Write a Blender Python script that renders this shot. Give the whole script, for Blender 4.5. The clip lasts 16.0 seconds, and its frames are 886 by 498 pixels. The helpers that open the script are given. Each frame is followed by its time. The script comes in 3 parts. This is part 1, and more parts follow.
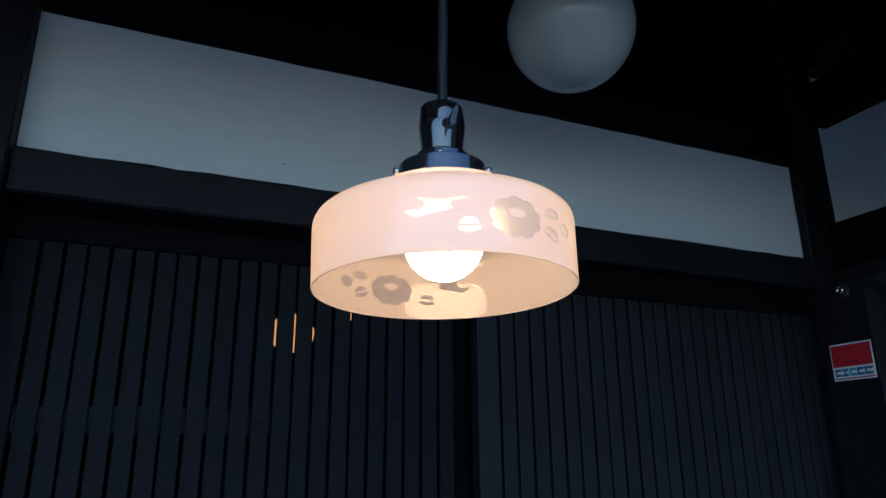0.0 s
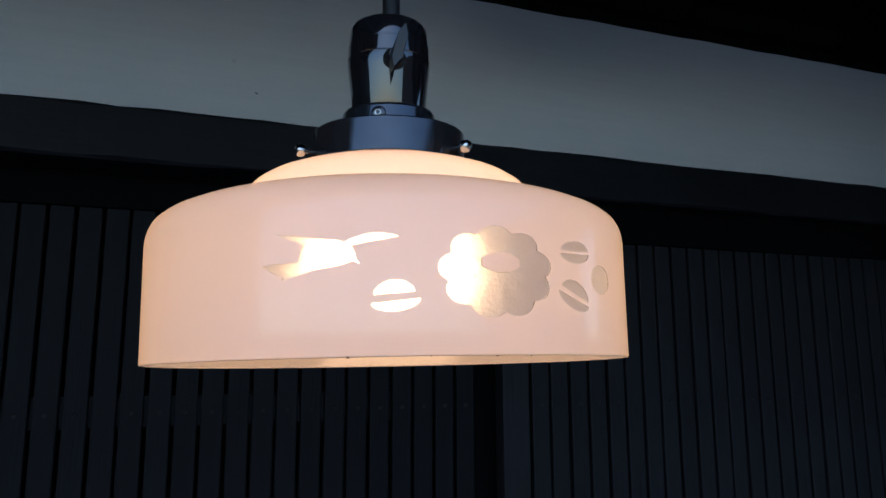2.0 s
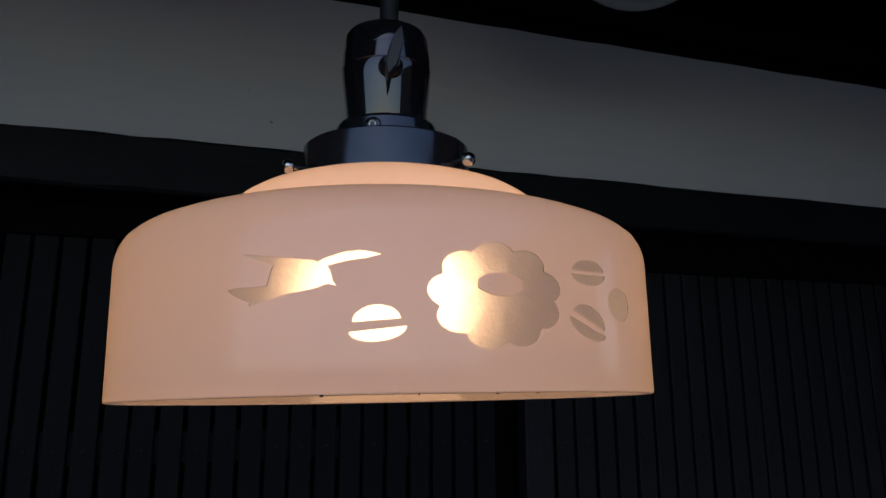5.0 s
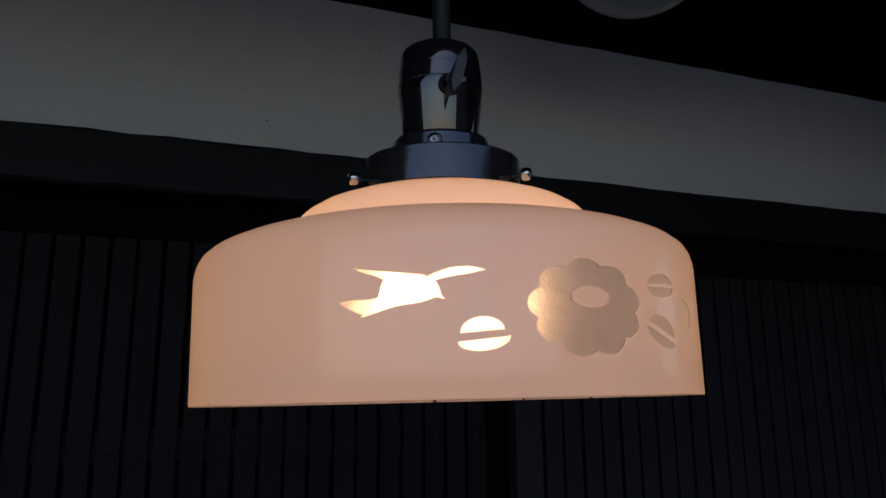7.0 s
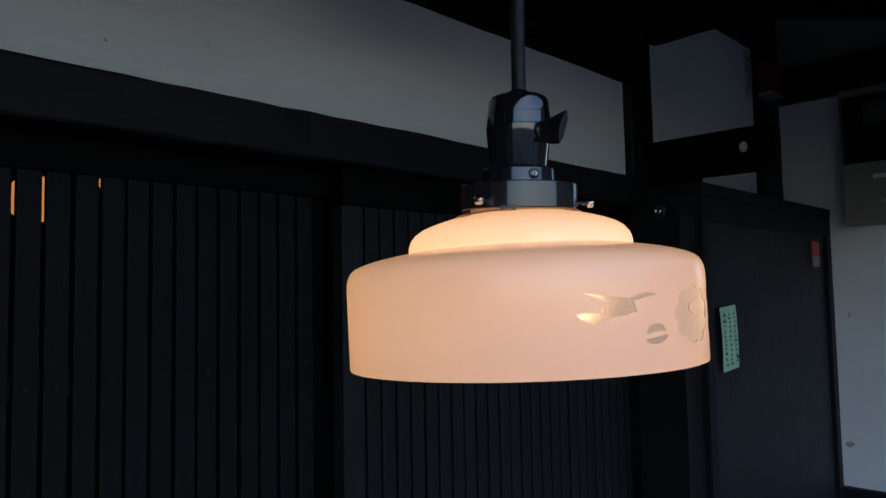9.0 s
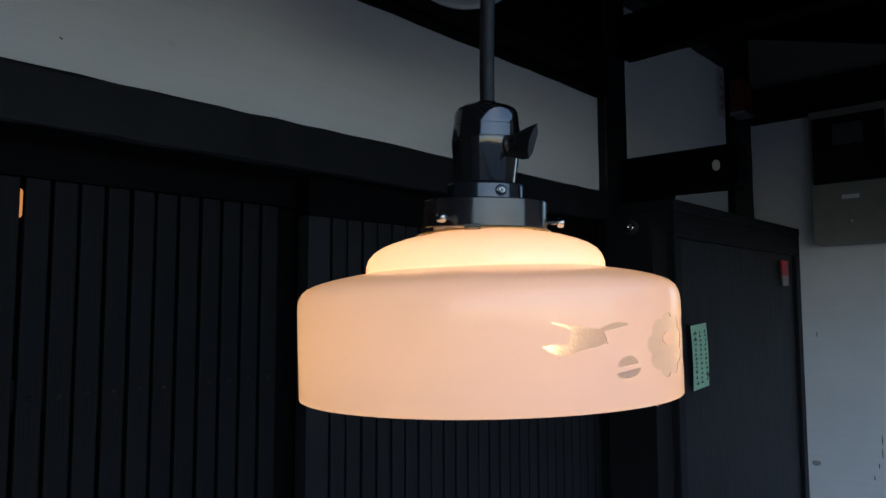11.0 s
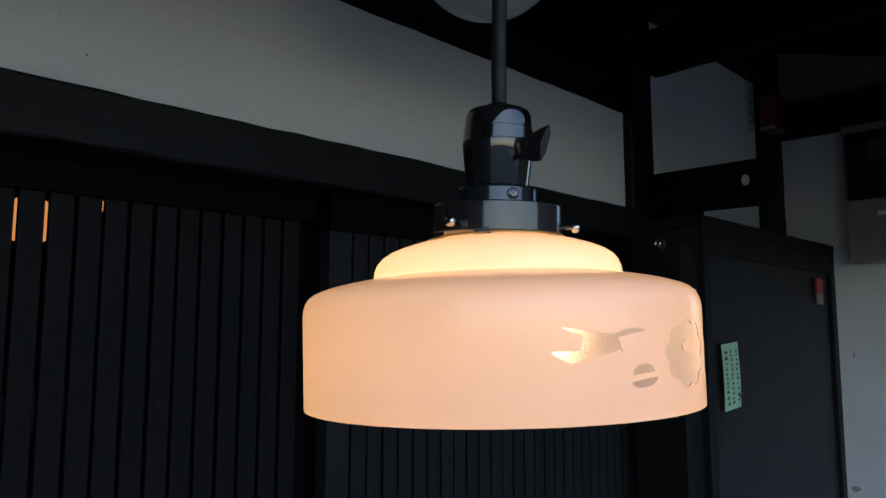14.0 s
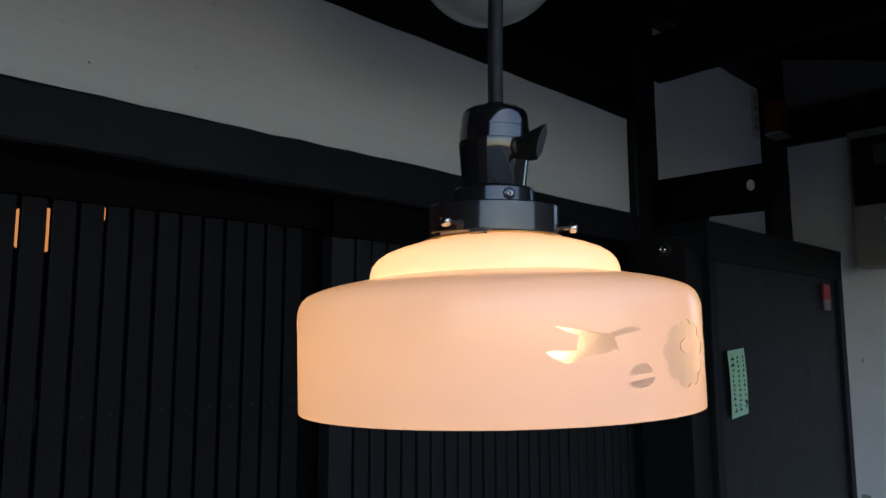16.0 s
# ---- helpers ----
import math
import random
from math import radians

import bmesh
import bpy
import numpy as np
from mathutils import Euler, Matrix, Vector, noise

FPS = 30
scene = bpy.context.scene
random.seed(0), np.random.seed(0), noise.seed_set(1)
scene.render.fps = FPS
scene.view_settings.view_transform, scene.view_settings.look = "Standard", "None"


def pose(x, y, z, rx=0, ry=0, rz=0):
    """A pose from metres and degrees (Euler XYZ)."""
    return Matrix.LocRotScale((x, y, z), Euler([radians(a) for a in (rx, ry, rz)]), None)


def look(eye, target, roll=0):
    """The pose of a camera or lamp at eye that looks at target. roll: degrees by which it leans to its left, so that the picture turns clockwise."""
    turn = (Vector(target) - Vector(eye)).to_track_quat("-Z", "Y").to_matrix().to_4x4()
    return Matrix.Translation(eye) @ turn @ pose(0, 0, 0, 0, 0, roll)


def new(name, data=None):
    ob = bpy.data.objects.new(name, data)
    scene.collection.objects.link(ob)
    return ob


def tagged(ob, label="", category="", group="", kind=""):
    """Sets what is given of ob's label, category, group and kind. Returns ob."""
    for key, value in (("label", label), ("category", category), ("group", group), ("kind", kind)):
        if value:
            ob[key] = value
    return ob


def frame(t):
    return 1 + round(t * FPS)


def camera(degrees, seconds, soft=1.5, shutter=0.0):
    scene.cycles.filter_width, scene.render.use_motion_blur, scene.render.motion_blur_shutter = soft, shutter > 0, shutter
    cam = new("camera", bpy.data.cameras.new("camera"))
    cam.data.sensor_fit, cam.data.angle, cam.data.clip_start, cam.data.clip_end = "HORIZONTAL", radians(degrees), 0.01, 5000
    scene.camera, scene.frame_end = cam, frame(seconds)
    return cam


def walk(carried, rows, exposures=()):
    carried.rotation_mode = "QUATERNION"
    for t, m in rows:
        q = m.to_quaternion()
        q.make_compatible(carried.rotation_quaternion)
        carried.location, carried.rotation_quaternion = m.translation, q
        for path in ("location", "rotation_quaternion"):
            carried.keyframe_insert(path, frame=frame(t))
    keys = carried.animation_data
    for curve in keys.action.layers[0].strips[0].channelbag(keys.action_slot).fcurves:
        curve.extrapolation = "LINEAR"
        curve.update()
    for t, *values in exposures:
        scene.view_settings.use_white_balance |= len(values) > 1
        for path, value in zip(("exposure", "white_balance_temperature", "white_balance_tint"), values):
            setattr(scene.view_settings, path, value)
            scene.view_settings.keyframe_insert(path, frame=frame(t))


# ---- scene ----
cam = camera(65.54, 16.0)
# seconds, eye x y z, yaw, pitch, roll
PATH = [
    (0.0, 0.0568, 0.0654, 1.4278, -23.19, 16.88, 0.44),
    (0.5, 0.0657, 0.0883, 1.4507, -23.14, 15.06, 0.47),
    (1.0, 0.1133, 0.1597, 1.4978, -22.96, 11.13, 0.38),
    (1.5, 0.1617, 0.2302, 1.5453, -20.25, 9.29, -0.13),
    (2.0, 0.1900, 0.2513, 1.5584, -19.28, 9.19, 0.19),
    (2.5, 0.2046, 0.2644, 1.5616, -19.18, 9.96, 0.09),
    (3.0, 0.2095, 0.2757, 1.5601, -17.69, 11.38, -0.11),
    (3.5, 0.2113, 0.2752, 1.5613, -17.00, 11.11, 0.16),
    (4.0, 0.2105, 0.2765, 1.5600, -16.79, 11.44, 0.04),
    (6.5, 0.2029, 0.2769, 1.5599, -18.02, 11.93, 0.42),
    (7.0, 0.1664, 0.2734, 1.5630, -19.92, 11.42, 0.44),
    (7.5, 0.0607, 0.2829, 1.5750, -29.09, 8.65, 1.15),
    (8.0, -0.0077, 0.2809, 1.5812, -37.50, 5.73, 1.66),
    (8.5, -0.0405, 0.2955, 1.6012, -40.63, 4.10, 1.16),
    (9.0, -0.0631, 0.2937, 1.6005, -44.44, 3.65, 1.07),
    (9.5, -0.0602, 0.2925, 1.6046, -47.03, 3.63, 0.61),
    (10.0, -0.0533, 0.3018, 1.6089, -47.26, 3.91, 0.36),
    (12.5, -0.0240, 0.3093, 1.6034, -45.14, 5.54, -0.30),
    (13.0, -0.0230, 0.3086, 1.6024, -44.70, 5.69, -0.40),
    (13.5, -0.0193, 0.3067, 1.6017, -44.44, 5.96, -0.24),
    (14.0, -0.0216, 0.3097, 1.6007, -44.36, 6.18, -0.04),
    (14.5, -0.0187, 0.3085, 1.6004, -44.30, 6.35, -0.02),
    (15.0, -0.0165, 0.3073, 1.5980, -44.11, 6.59, 0.14),
    (15.5, -0.0190, 0.3098, 1.5974, -44.05, 6.72, 0.12),
    (16.0, -0.0145, 0.3092, 1.5971, -43.84, 6.87, 0.12),
]
EXPOSURES = [(0.0, 1.87, 4900, 1), (1.5, 1.7, 5000, 4), (2.5, 1.13, 5650, 9), (3.5, 0.67, 5950, 14), (6.5, 0.57, 6080, 16), (7.5, 0.59, 6230, 17),
             (8.0, 0.77, 6130, 15), (8.5, 1.2, 6030, 12), (9.0, 1.33, 5930, 10), (10.0, 1.5, 5880, 9), (12.5, 1.63, 6050, 7), (16.0, 1.65, 6350, 10)]
walk(cam, [(t, pose(x, y, z, 90 + pitch, roll, yaw)) for t, x, y, z, yaw, pitch, roll in PATH], EXPOSURES)

# ---- light: a dull day in the street behind, the lit bulb, a lamp inside the house ----
world = bpy.data.worlds.new("world")
scene.world = world
world.use_nodes = True
wn = world.node_tree
sky = wn.nodes.new("ShaderNodeTexSky")
sky.sky_type, sky.sun_disc = "NISHITA", False
sky.sun_elevation, sky.sun_rotation = radians(48), radians(205)
sky.air_density, sky.dust_density, sky.ozone_density = 1.0, 0.8, 2.0
background = next(n for n in wn.nodes if n.type == "BACKGROUND")
wn.links.new(sky.outputs["Color"], background.inputs["Color"])
background.inputs["Strength"].default_value = 0.085
sun = new("sun", bpy.data.lights.new("sun", "SUN"))
sun.data.energy, sun.data.angle, sun.data.color = 0.5, radians(20), (1.0, 0.98, 0.95)
sun.matrix_world = look((-2.0, -4.0, 6.0), (0, 0, 0))
BULB_POWER, BULB_COLOUR = 7.7, (1.0, 0.55, 0.265)
LANTERN_POWER = 0.215


# ---- materials ----
def material(name):
    m = bpy.data.materials.new(name)
    m.use_nodes = True
    nt = m.node_tree
    return m, nt, next(n for n in nt.nodes if n.type == "BSDF_PRINCIPLED"), next(n for n in nt.nodes if n.type == "OUTPUT_MATERIAL")


def coords(nt, scale=(1, 1, 1)):
    tc, mp = nt.nodes.new("ShaderNodeTexCoord"), nt.nodes.new("ShaderNodeMapping")
    mp.inputs["Scale"].default_value = scale
    nt.links.new(tc.outputs["Object"], mp.inputs["Vector"])
    return mp.outputs["Vector"]


def noise_of(nt, vec, scale, detail=4, rough=0.55):
    n = nt.nodes.new("ShaderNodeTexNoise")
    n.inputs["Scale"].default_value, n.inputs["Detail"].default_value, n.inputs["Roughness"].default_value = scale, detail, rough
    nt.links.new(vec, n.inputs["Vector"])
    return n.outputs["Fac"]


def ramp_of(nt, fac, stops):
    r = nt.nodes.new("ShaderNodeValToRGB")
    els = r.color_ramp.elements
    while len(els) < len(stops):
        els.new(0.5)
    for e, (p, c) in zip(els, stops):
        e.position, e.color = p, (*c, 1)
    nt.links.new(fac, r.inputs["Fac"])
    return r.outputs["Color"]


def blend(nt, fac, a, b, mode="MIX"):
    x = nt.nodes.new("ShaderNodeMix")
    x.data_type, x.blend_type = "RGBA", mode
    for key, v in ((0, fac), (6, a), (7, b)):
        if isinstance(v, (int, float)):
            x.inputs[key].default_value = v
        elif isinstance(v, tuple):
            x.inputs[key].default_value = (*v, 1)
        else:
            nt.links.new(v, x.inputs[key])
    return x.outputs[2]


def bump(nt, height, strength, distance, target):
    b = nt.nodes.new("ShaderNodeBump")
    b.inputs["Strength"].default_value, b.inputs["Distance"].default_value = strength, distance
    nt.links.new(height, b.inputs["Height"])
    nt.links.new(b.outputs["Normal"], target.inputs["Normal"])


def mat_wood(name, dark, light, stretch, rough=0.55, tint_random=True, sheen=0.22):
    """Blackened wood; stretch: the scale of the grain in x, y, z."""
    m, nt, p, _ = material(name)
    vec = coords(nt, stretch)
    grain = noise_of(nt, vec, 9, 6, 0.6)
    col = ramp_of(nt, grain, ((0.3, dark), (0.75, light)))
    worn = noise_of(nt, coords(nt), 3.5, 5, 0.6)
    col = blend(nt, ramp_of(nt, worn, ((0.45, (0, 0, 0)), (0.8, (0.5, 0.5, 0.5)))), col, tuple(c * 1.7 for c in light))
    if tint_random:
        info = nt.nodes.new("ShaderNodeObjectInfo")
        col = blend(nt, ramp_of(nt, info.outputs["Random"], ((0, (0, 0, 0)), (1, (0.35, 0.35, 0.35)))), col, tuple(c * 0.6 for c in dark))
    nt.links.new(col, p.inputs["Base Color"])
    p.inputs["Specular IOR Level"].default_value = sheen
    nt.links.new(ramp_of(nt, grain, ((0.2, (rough - 0.1,) * 3), (0.8, (rough + 0.15,) * 3))), p.inputs["Roughness"])
    bump(nt, grain, 0.35, 0.002, p)
    return m


def mat_plaster(name, base, shade, stain=0.3):
    m, nt, p, _ = material(name)
    big = noise_of(nt, coords(nt), 2.2, 6, 0.6)
    fine = noise_of(nt, coords(nt), 160, 3, 0.6)
    col = blend(nt, ramp_of(nt, big, ((0.35, (0, 0, 0)), (0.75, (stain,) * 3))), base, shade)
    spots = noise_of(nt, coords(nt, (1, 1, 1)), 26, 3, 0.5)
    col = blend(nt, ramp_of(nt, spots, ((0.72, (0, 0, 0)), (0.8, (0.35, 0.35, 0.35)))), col, tuple(c * 0.45 for c in shade))
    strokes = noise_of(nt, coords(nt, (1.2, 1, 26)), 5, 4, 0.55)
    col = blend(nt, ramp_of(nt, strokes, ((0.35, (0, 0, 0)), (0.7, (0.13, 0.13, 0.13)))), col, tuple(c * 0.8 for c in shade))
    nt.links.new(col, p.inputs["Base Color"])
    p.inputs["Roughness"].default_value = 0.85
    bump(nt, blend(nt, 0.3, fine, strokes), 0.25, 0.0013, p)
    return m


def mat_plain(name, colour, rough=0.5, metal=0.0, vary=0.15, scale=60, coat=0.0, bumps=0.1):
    m, nt, p, _ = material(name)
    n = noise_of(nt, coords(nt), scale, 4)
    nt.links.new(ramp_of(nt, n, ((0.3, tuple(c * (1 - vary) for c in colour)), (0.7, tuple(min(1, c * (1 + vary)) for c in colour)))), p.inputs["Base Color"])
    nt.links.new(ramp_of(nt, noise_of(nt, coords(nt), scale * 0.35, 3), ((0.3, (rough * 0.85,) * 3), (0.7, (min(1, rough * 1.2),) * 3))), p.inputs["Roughness"])
    p.inputs["Metallic"].default_value, p.inputs["Coat Weight"].default_value = metal, coat
    if bumps:
        bump(nt, n, bumps, 0.0005, p)
    return m


def mat_glow(name, colour, strength):
    m, nt, p, out = material(name)
    e = nt.nodes.new("ShaderNodeEmission")
    e.inputs["Color"].default_value, e.inputs["Strength"].default_value = (*colour, 1), strength
    nt.links.new(e.outputs[0], out.inputs["Surface"])
    return m


def mixed(nt, fac, a, b):
    mix = nt.nodes.new("ShaderNodeMixShader")
    mix.inputs[0].default_value = fac
    nt.links.new(a.outputs[0], mix.inputs[1])
    nt.links.new(b.outputs[0], mix.inputs[2])
    return mix


def mat_opal(name, through_colour, face_colour, share, rough=0.07):
    """Opal glass: lets light through scattered, with a polished face."""
    m, nt, p, out = material(name)
    vec = coords(nt)
    cloud = noise_of(nt, vec, 18, 3)
    p.inputs["Base Color"].default_value = (*face_colour, 1)
    p.inputs["Roughness"].default_value, p.inputs["IOR"].default_value, p.inputs["Specular IOR Level"].default_value = rough, 1.5, 0.75
    p.inputs["Coat Weight"].default_value, p.inputs["Coat Roughness"].default_value = 0.45, 0.02
    tr = nt.nodes.new("ShaderNodeBsdfTranslucent")
    nt.links.new(ramp_of(nt, cloud, ((0.3, tuple(c * 0.94 for c in through_colour)), (0.7, through_colour))), tr.inputs["Color"])
    nt.links.new(mixed(nt, share, p, tr).outputs[0], out.inputs["Surface"])
    bump(nt, noise_of(nt, vec, 9, 2), 0.05, 0.002, p)
    return m


def mat_etched(name):
    """Frosted cut: part seen through, part scattering."""
    m, nt, p, out = material(name)
    grain = noise_of(nt, coords(nt), 1500, 2)
    rf, tr, df = nt.nodes.new("ShaderNodeBsdfRefraction"), nt.nodes.new("ShaderNodeBsdfTranslucent"), nt.nodes.new("ShaderNodeBsdfDiffuse")
    rf.inputs["Color"].default_value, rf.inputs["IOR"].default_value, rf.inputs["Roughness"].default_value = (0.95, 0.96, 0.88, 1), 1.17, 0.8
    nt.links.new(ramp_of(nt, grain, ((0.3, (0.33, 0.33, 0.30)), (0.7, (0.46, 0.46, 0.42)))), tr.inputs["Color"])
    df.inputs["Color"].default_value = (0.47, 0.46, 0.52, 1)
    bump(nt, noise_of(nt, coords(nt), 700, 3), 0.45, 0.0006, rf)
    nt.links.new(mixed(nt, 0.38, mixed(nt, 0.60, tr, df), rf).outputs[0], out.inputs["Surface"])
    return m


def mat_liner(name, colour, share):
    """The warm inner face of the cased glass, thin enough to let most light by."""
    m, nt, p, out = material(name)
    df, tp = nt.nodes.new("ShaderNodeBsdfDiffuse"), nt.nodes.new("ShaderNodeBsdfTransparent")
    nt.links.new(ramp_of(nt, noise_of(nt, coords(nt), 25, 3), ((0.3, tuple(c * 0.92 for c in colour)), (0.7, colour))), df.inputs["Color"])
    nt.links.new(mixed(nt, share, tp, df).outputs[0], out.inputs["Surface"])
    return m


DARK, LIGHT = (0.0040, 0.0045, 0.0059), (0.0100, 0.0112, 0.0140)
# Black wood with the deep shade under eave and lintel in its colour.
WOOD_SHADED = mat_wood("shaded_wood", (0.002, 0.002, 0.0024), (0.005, 0.005, 0.0056), (14, 1, 14), 0.75, True, 0.05)
WOOD_X = mat_wood("black_wood_along_x", DARK, LIGHT, (1, 14, 14))
WOOD_Y = mat_wood("black_wood_along_y", DARK, LIGHT, (14, 1, 14))
WOOD_Z = mat_wood("black_wood_upright", DARK, LIGHT, (14, 14, 1))
# Rear door's copy of the slat wood, darkened for the dimmer light there.
SLAT_SHADED = mat_wood("shaded_slat_wood", (0.0044, 0.0046, 0.0056), (0.0096, 0.0101, 0.0120), (30, 30, 1.2), 0.55, True, 0.12)
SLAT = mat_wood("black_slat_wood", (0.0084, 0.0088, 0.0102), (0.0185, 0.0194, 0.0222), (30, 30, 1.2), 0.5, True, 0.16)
JAMBWOOD = mat_wood("black_jamb_wood", (0.0070, 0.0072, 0.0078), (0.0150, 0.0153, 0.0165), (14, 14, 1), 0.5)
BOXWOOD = mat_wood("black_shutter_wood", (0.011, 0.0125, 0.015), (0.023, 0.0255, 0.030), (10, 14, 0.8), 0.5)
PLASTER = mat_plaster("white_plaster", (0.70, 0.735, 0.73), (0.56, 0.59, 0.585))
# Slightly darker, blotchier copy of the white plaster.
PLASTER_DULLER = mat_plaster("duller_plaster", (0.66, 0.69, 0.68), (0.48, 0.50, 0.49), 0.5)
PLASTER_OLD = mat_plaster("stained_plaster", (0.82, 0.83, 0.82), (0.62, 0.62, 0.60), 0.6)
# Plaster with the eave's shade put into its colour.
PLASTER_SHADED = mat_plaster("shaded_plaster", (0.17, 0.165, 0.15), (0.10, 0.10, 0.09), 0.6)
GROUND = mat_plain("grey_paving", (0.068, 0.068, 0.070), 0.85, vary=0.3, scale=6)
STREET_BOUNCE = mat_plain("street_bounce", (0.55, 0.55, 0.53), 0.8, vary=0.3, scale=3)
# Tone picked to soften the west wall's edge in reflections.
WEST_GREY = mat_wood("west_grey_wood", (0.13, 0.12, 0.11), (0.30, 0.28, 0.26), (14, 14, 1), 0.7)
ROOM = mat_plain("dark_room", (0.06, 0.045, 0.035), 0.8, vary=0.3, scale=5)
OPAL = mat_opal("opal_glass", (0.95, 0.855, 0.725), (0.66, 0.625, 0.70), 0.48, 0.05)
LINER = mat_liner("warm_inner_glass", (0.46, 0.42, 0.30), 0.30)
ETCHED = mat_etched("etched_glass")
GLOBE = mat_plain("milk_glass", (0.46, 0.51, 0.50), 0.16, vary=0.03, scale=10, bumps=0, coat=0.25)
BAKELITE = mat_plain("black_bakelite", (0.010, 0.010, 0.012), 0.07, vary=0.1, bumps=0, coat=1.0)
KEYBLACK = mat_plain("worn_black_bakelite", (0.012, 0.012, 0.013), 0.38, vary=0.2, bumps=0.05)
ENAMEL = mat_plain("black_enamel", (0.065, 0.069, 0.080), 0.13, 0.75, vary=0.15, bumps=0)
DULLBLACK = mat_plain("dull_black_iron", (0.014, 0.014, 0.015), 0.6, vary=0.25)
NICKEL = mat_plain("nickel", (0.7, 0.68, 0.64), 0.2, 1.0, 0.08)
BRASS = mat_plain("brass", (0.6, 0.42, 0.16), 0.3, 1.0, 0.1)
CORD = mat_plain("black_cord", (0.006, 0.006, 0.0075), 0.6, vary=0.3, scale=400, bumps=0.3)
BULB = mat_glow("lit_bulb", BULB_COLOUR, BULB_POWER)
LANTERN = mat_glow("warm_lantern", (1.0, 0.38, 0.11), LANTERN_POWER)
RED = mat_plain("red_print", (0.45, 0.018, 0.03), 0.35, vary=0.06)
RED_DULL = mat_plain("dull_red", (0.10, 0.008, 0.006), 0.5, vary=0.2)
WHITE = mat_plain("white_print", (0.75, 0.75, 0.74), 0.4, vary=0.05)
BLUE = mat_plain("blue_print", (0.03, 0.10, 0.28), 0.4, vary=0.05)
TEAL = mat_plain("teal_print", (0.05, 0.32, 0.36), 0.4, vary=0.05)
GREEN = mat_plain("green_paper", (0.36, 0.60, 0.40), 0.8, vary=0.06)
INK = mat_plain("ink", (0.03, 0.04, 0.035), 0.7, vary=0.2)
BEIGE = mat_plain("beige_plastic", (0.22, 0.215, 0.18), 0.5, vary=0.08, scale=20)
SMOKED = mat_plain("dark_window", (0.012, 0.012, 0.013), 0.12, vary=0.1, bumps=0)
NAIL = mat_plain("rusty_nail", (0.003, 0.0028, 0.0026), 0.7, vary=0.2)
STAIN = mat_plain("grey_stain", (0.13, 0.13, 0.12), 0.9, vary=0.4, scale=200)
SMUDGE = mat_plain("grey_smudge", (0.34, 0.34, 0.32), 0.9, vary=0.4, scale=200)
AGED = mat_plain("aged_paper", (0.46, 0.44, 0.38), 0.8, vary=0.12)
FADED = mat_plain("faded_ink", (0.20, 0.20, 0.19), 0.8, vary=0.2)
GREYMETAL = mat_plain("grey_metal", (0.35, 0.35, 0.36), 0.35, 0.8, 0.1)


# ---- mesh helpers ----
def part(name, bm, mat, parent=None, label=""):
    me = bpy.data.meshes.new(name)
    bm.to_mesh(me)
    bm.free()
    me.materials.append(mat)
    ob = new(name, me)
    if parent:
        ob.parent = parent
    if label:
        ob["label"] = label
    return ob


def crisp(bm, degrees):
    for e in bm.edges:
        if len(e.link_faces) == 2 and e.calc_face_angle(0) > radians(degrees):
            e.smooth = False
    return bm


def smooth(ob):
    for poly in ob.data.polygons:
        poly.use_smooth = True
    return ob


def thing(name, at=(0, 0, 0), label="", category="", group="", kind=""):
    ob = new(name)
    ob.empty_display_size = 0.05
    ob.location = at
    return tagged(ob, label, category, group, kind)


def box(lo, hi, bevel=0.003):
    bm = bmesh.new()
    bmesh.ops.create_cube(bm, size=1)
    for v in bm.verts:
        v.co = [lo[i] + (v.co[i] + 0.5) * (hi[i] - lo[i]) for i in range(3)]
    if bevel:
        bmesh.ops.bevel(bm, geom=bm.edges[:], offset=bevel, segments=2, affect="EDGES", profile=0.6)
    return bm


def hewn(lo, hi, axis, rough=0.0012, seed=1, steps=28):
    """A beam along one axis with slightly uneven, rounded arrises."""
    rnd = random.Random(seed)
    a, b = [i for i in range(3) if i != axis]
    ring = []
    c = 0.004
    la, ha, lb, hb = lo[a], hi[a], lo[b], hi[b]
    corner = [(la + c, lb), (ha - c, lb), (ha, lb + c), (ha, hb - c), (ha - c, hb), (la + c, hb), (la, hb - c), (la, lb + c)]
    bm = bmesh.new()
    for k in range(steps + 1):
        t = lo[axis] + (hi[axis] - lo[axis]) * k / steps
        wob = [rnd.uniform(-rough, rough) for _ in range(4)]
        vs = []
        for j, (pa, pb) in enumerate(corner):
            co = [0, 0, 0]
            co[axis], co[a], co[b] = t, pa + wob[j // 2], pb + wob[(j // 2 + 1) % 4]
            vs.append(bm.verts.new(co))
        if ring:
            for j in range(8):
                bm.faces.new((ring[j], ring[(j + 1) % 8], vs[(j + 1) % 8], vs[j]))
        else:
            bm.faces.new(vs)
        ring = vs
    bm.faces.new(ring)
    bmesh.ops.recalc_face_normals(bm, faces=bm.faces[:])
    return bm


def lathe(profile, n=96, close=False):
    """Turn (radius, height) pairs about z."""
    bm = bmesh.new()
    rings = []
    for r, z in profile:
        if r < 1e-6:
            rings.append([bm.verts.new((0, 0, z))])
        else:
            rings.append([bm.verts.new((r * math.cos(2 * math.pi * k / n), r * math.sin(2 * math.pi * k / n), z)) for k in range(n)])
    for p, q in zip(rings, rings[1:]):
        for k in range(n):
            j = (k + 1) % n
            if len(p) == 1 and len(q) > 1:
                bm.faces.new((p[0], q[j], q[k]))
            elif len(q) == 1 and len(p) > 1:
                bm.faces.new((p[k], p[j], q[0]))
            elif len(p) > 1:
                bm.faces.new((p[k], p[j], q[j], q[k]))
    bmesh.ops.recalc_face_normals(bm, faces=bm.faces[:])
    return bm


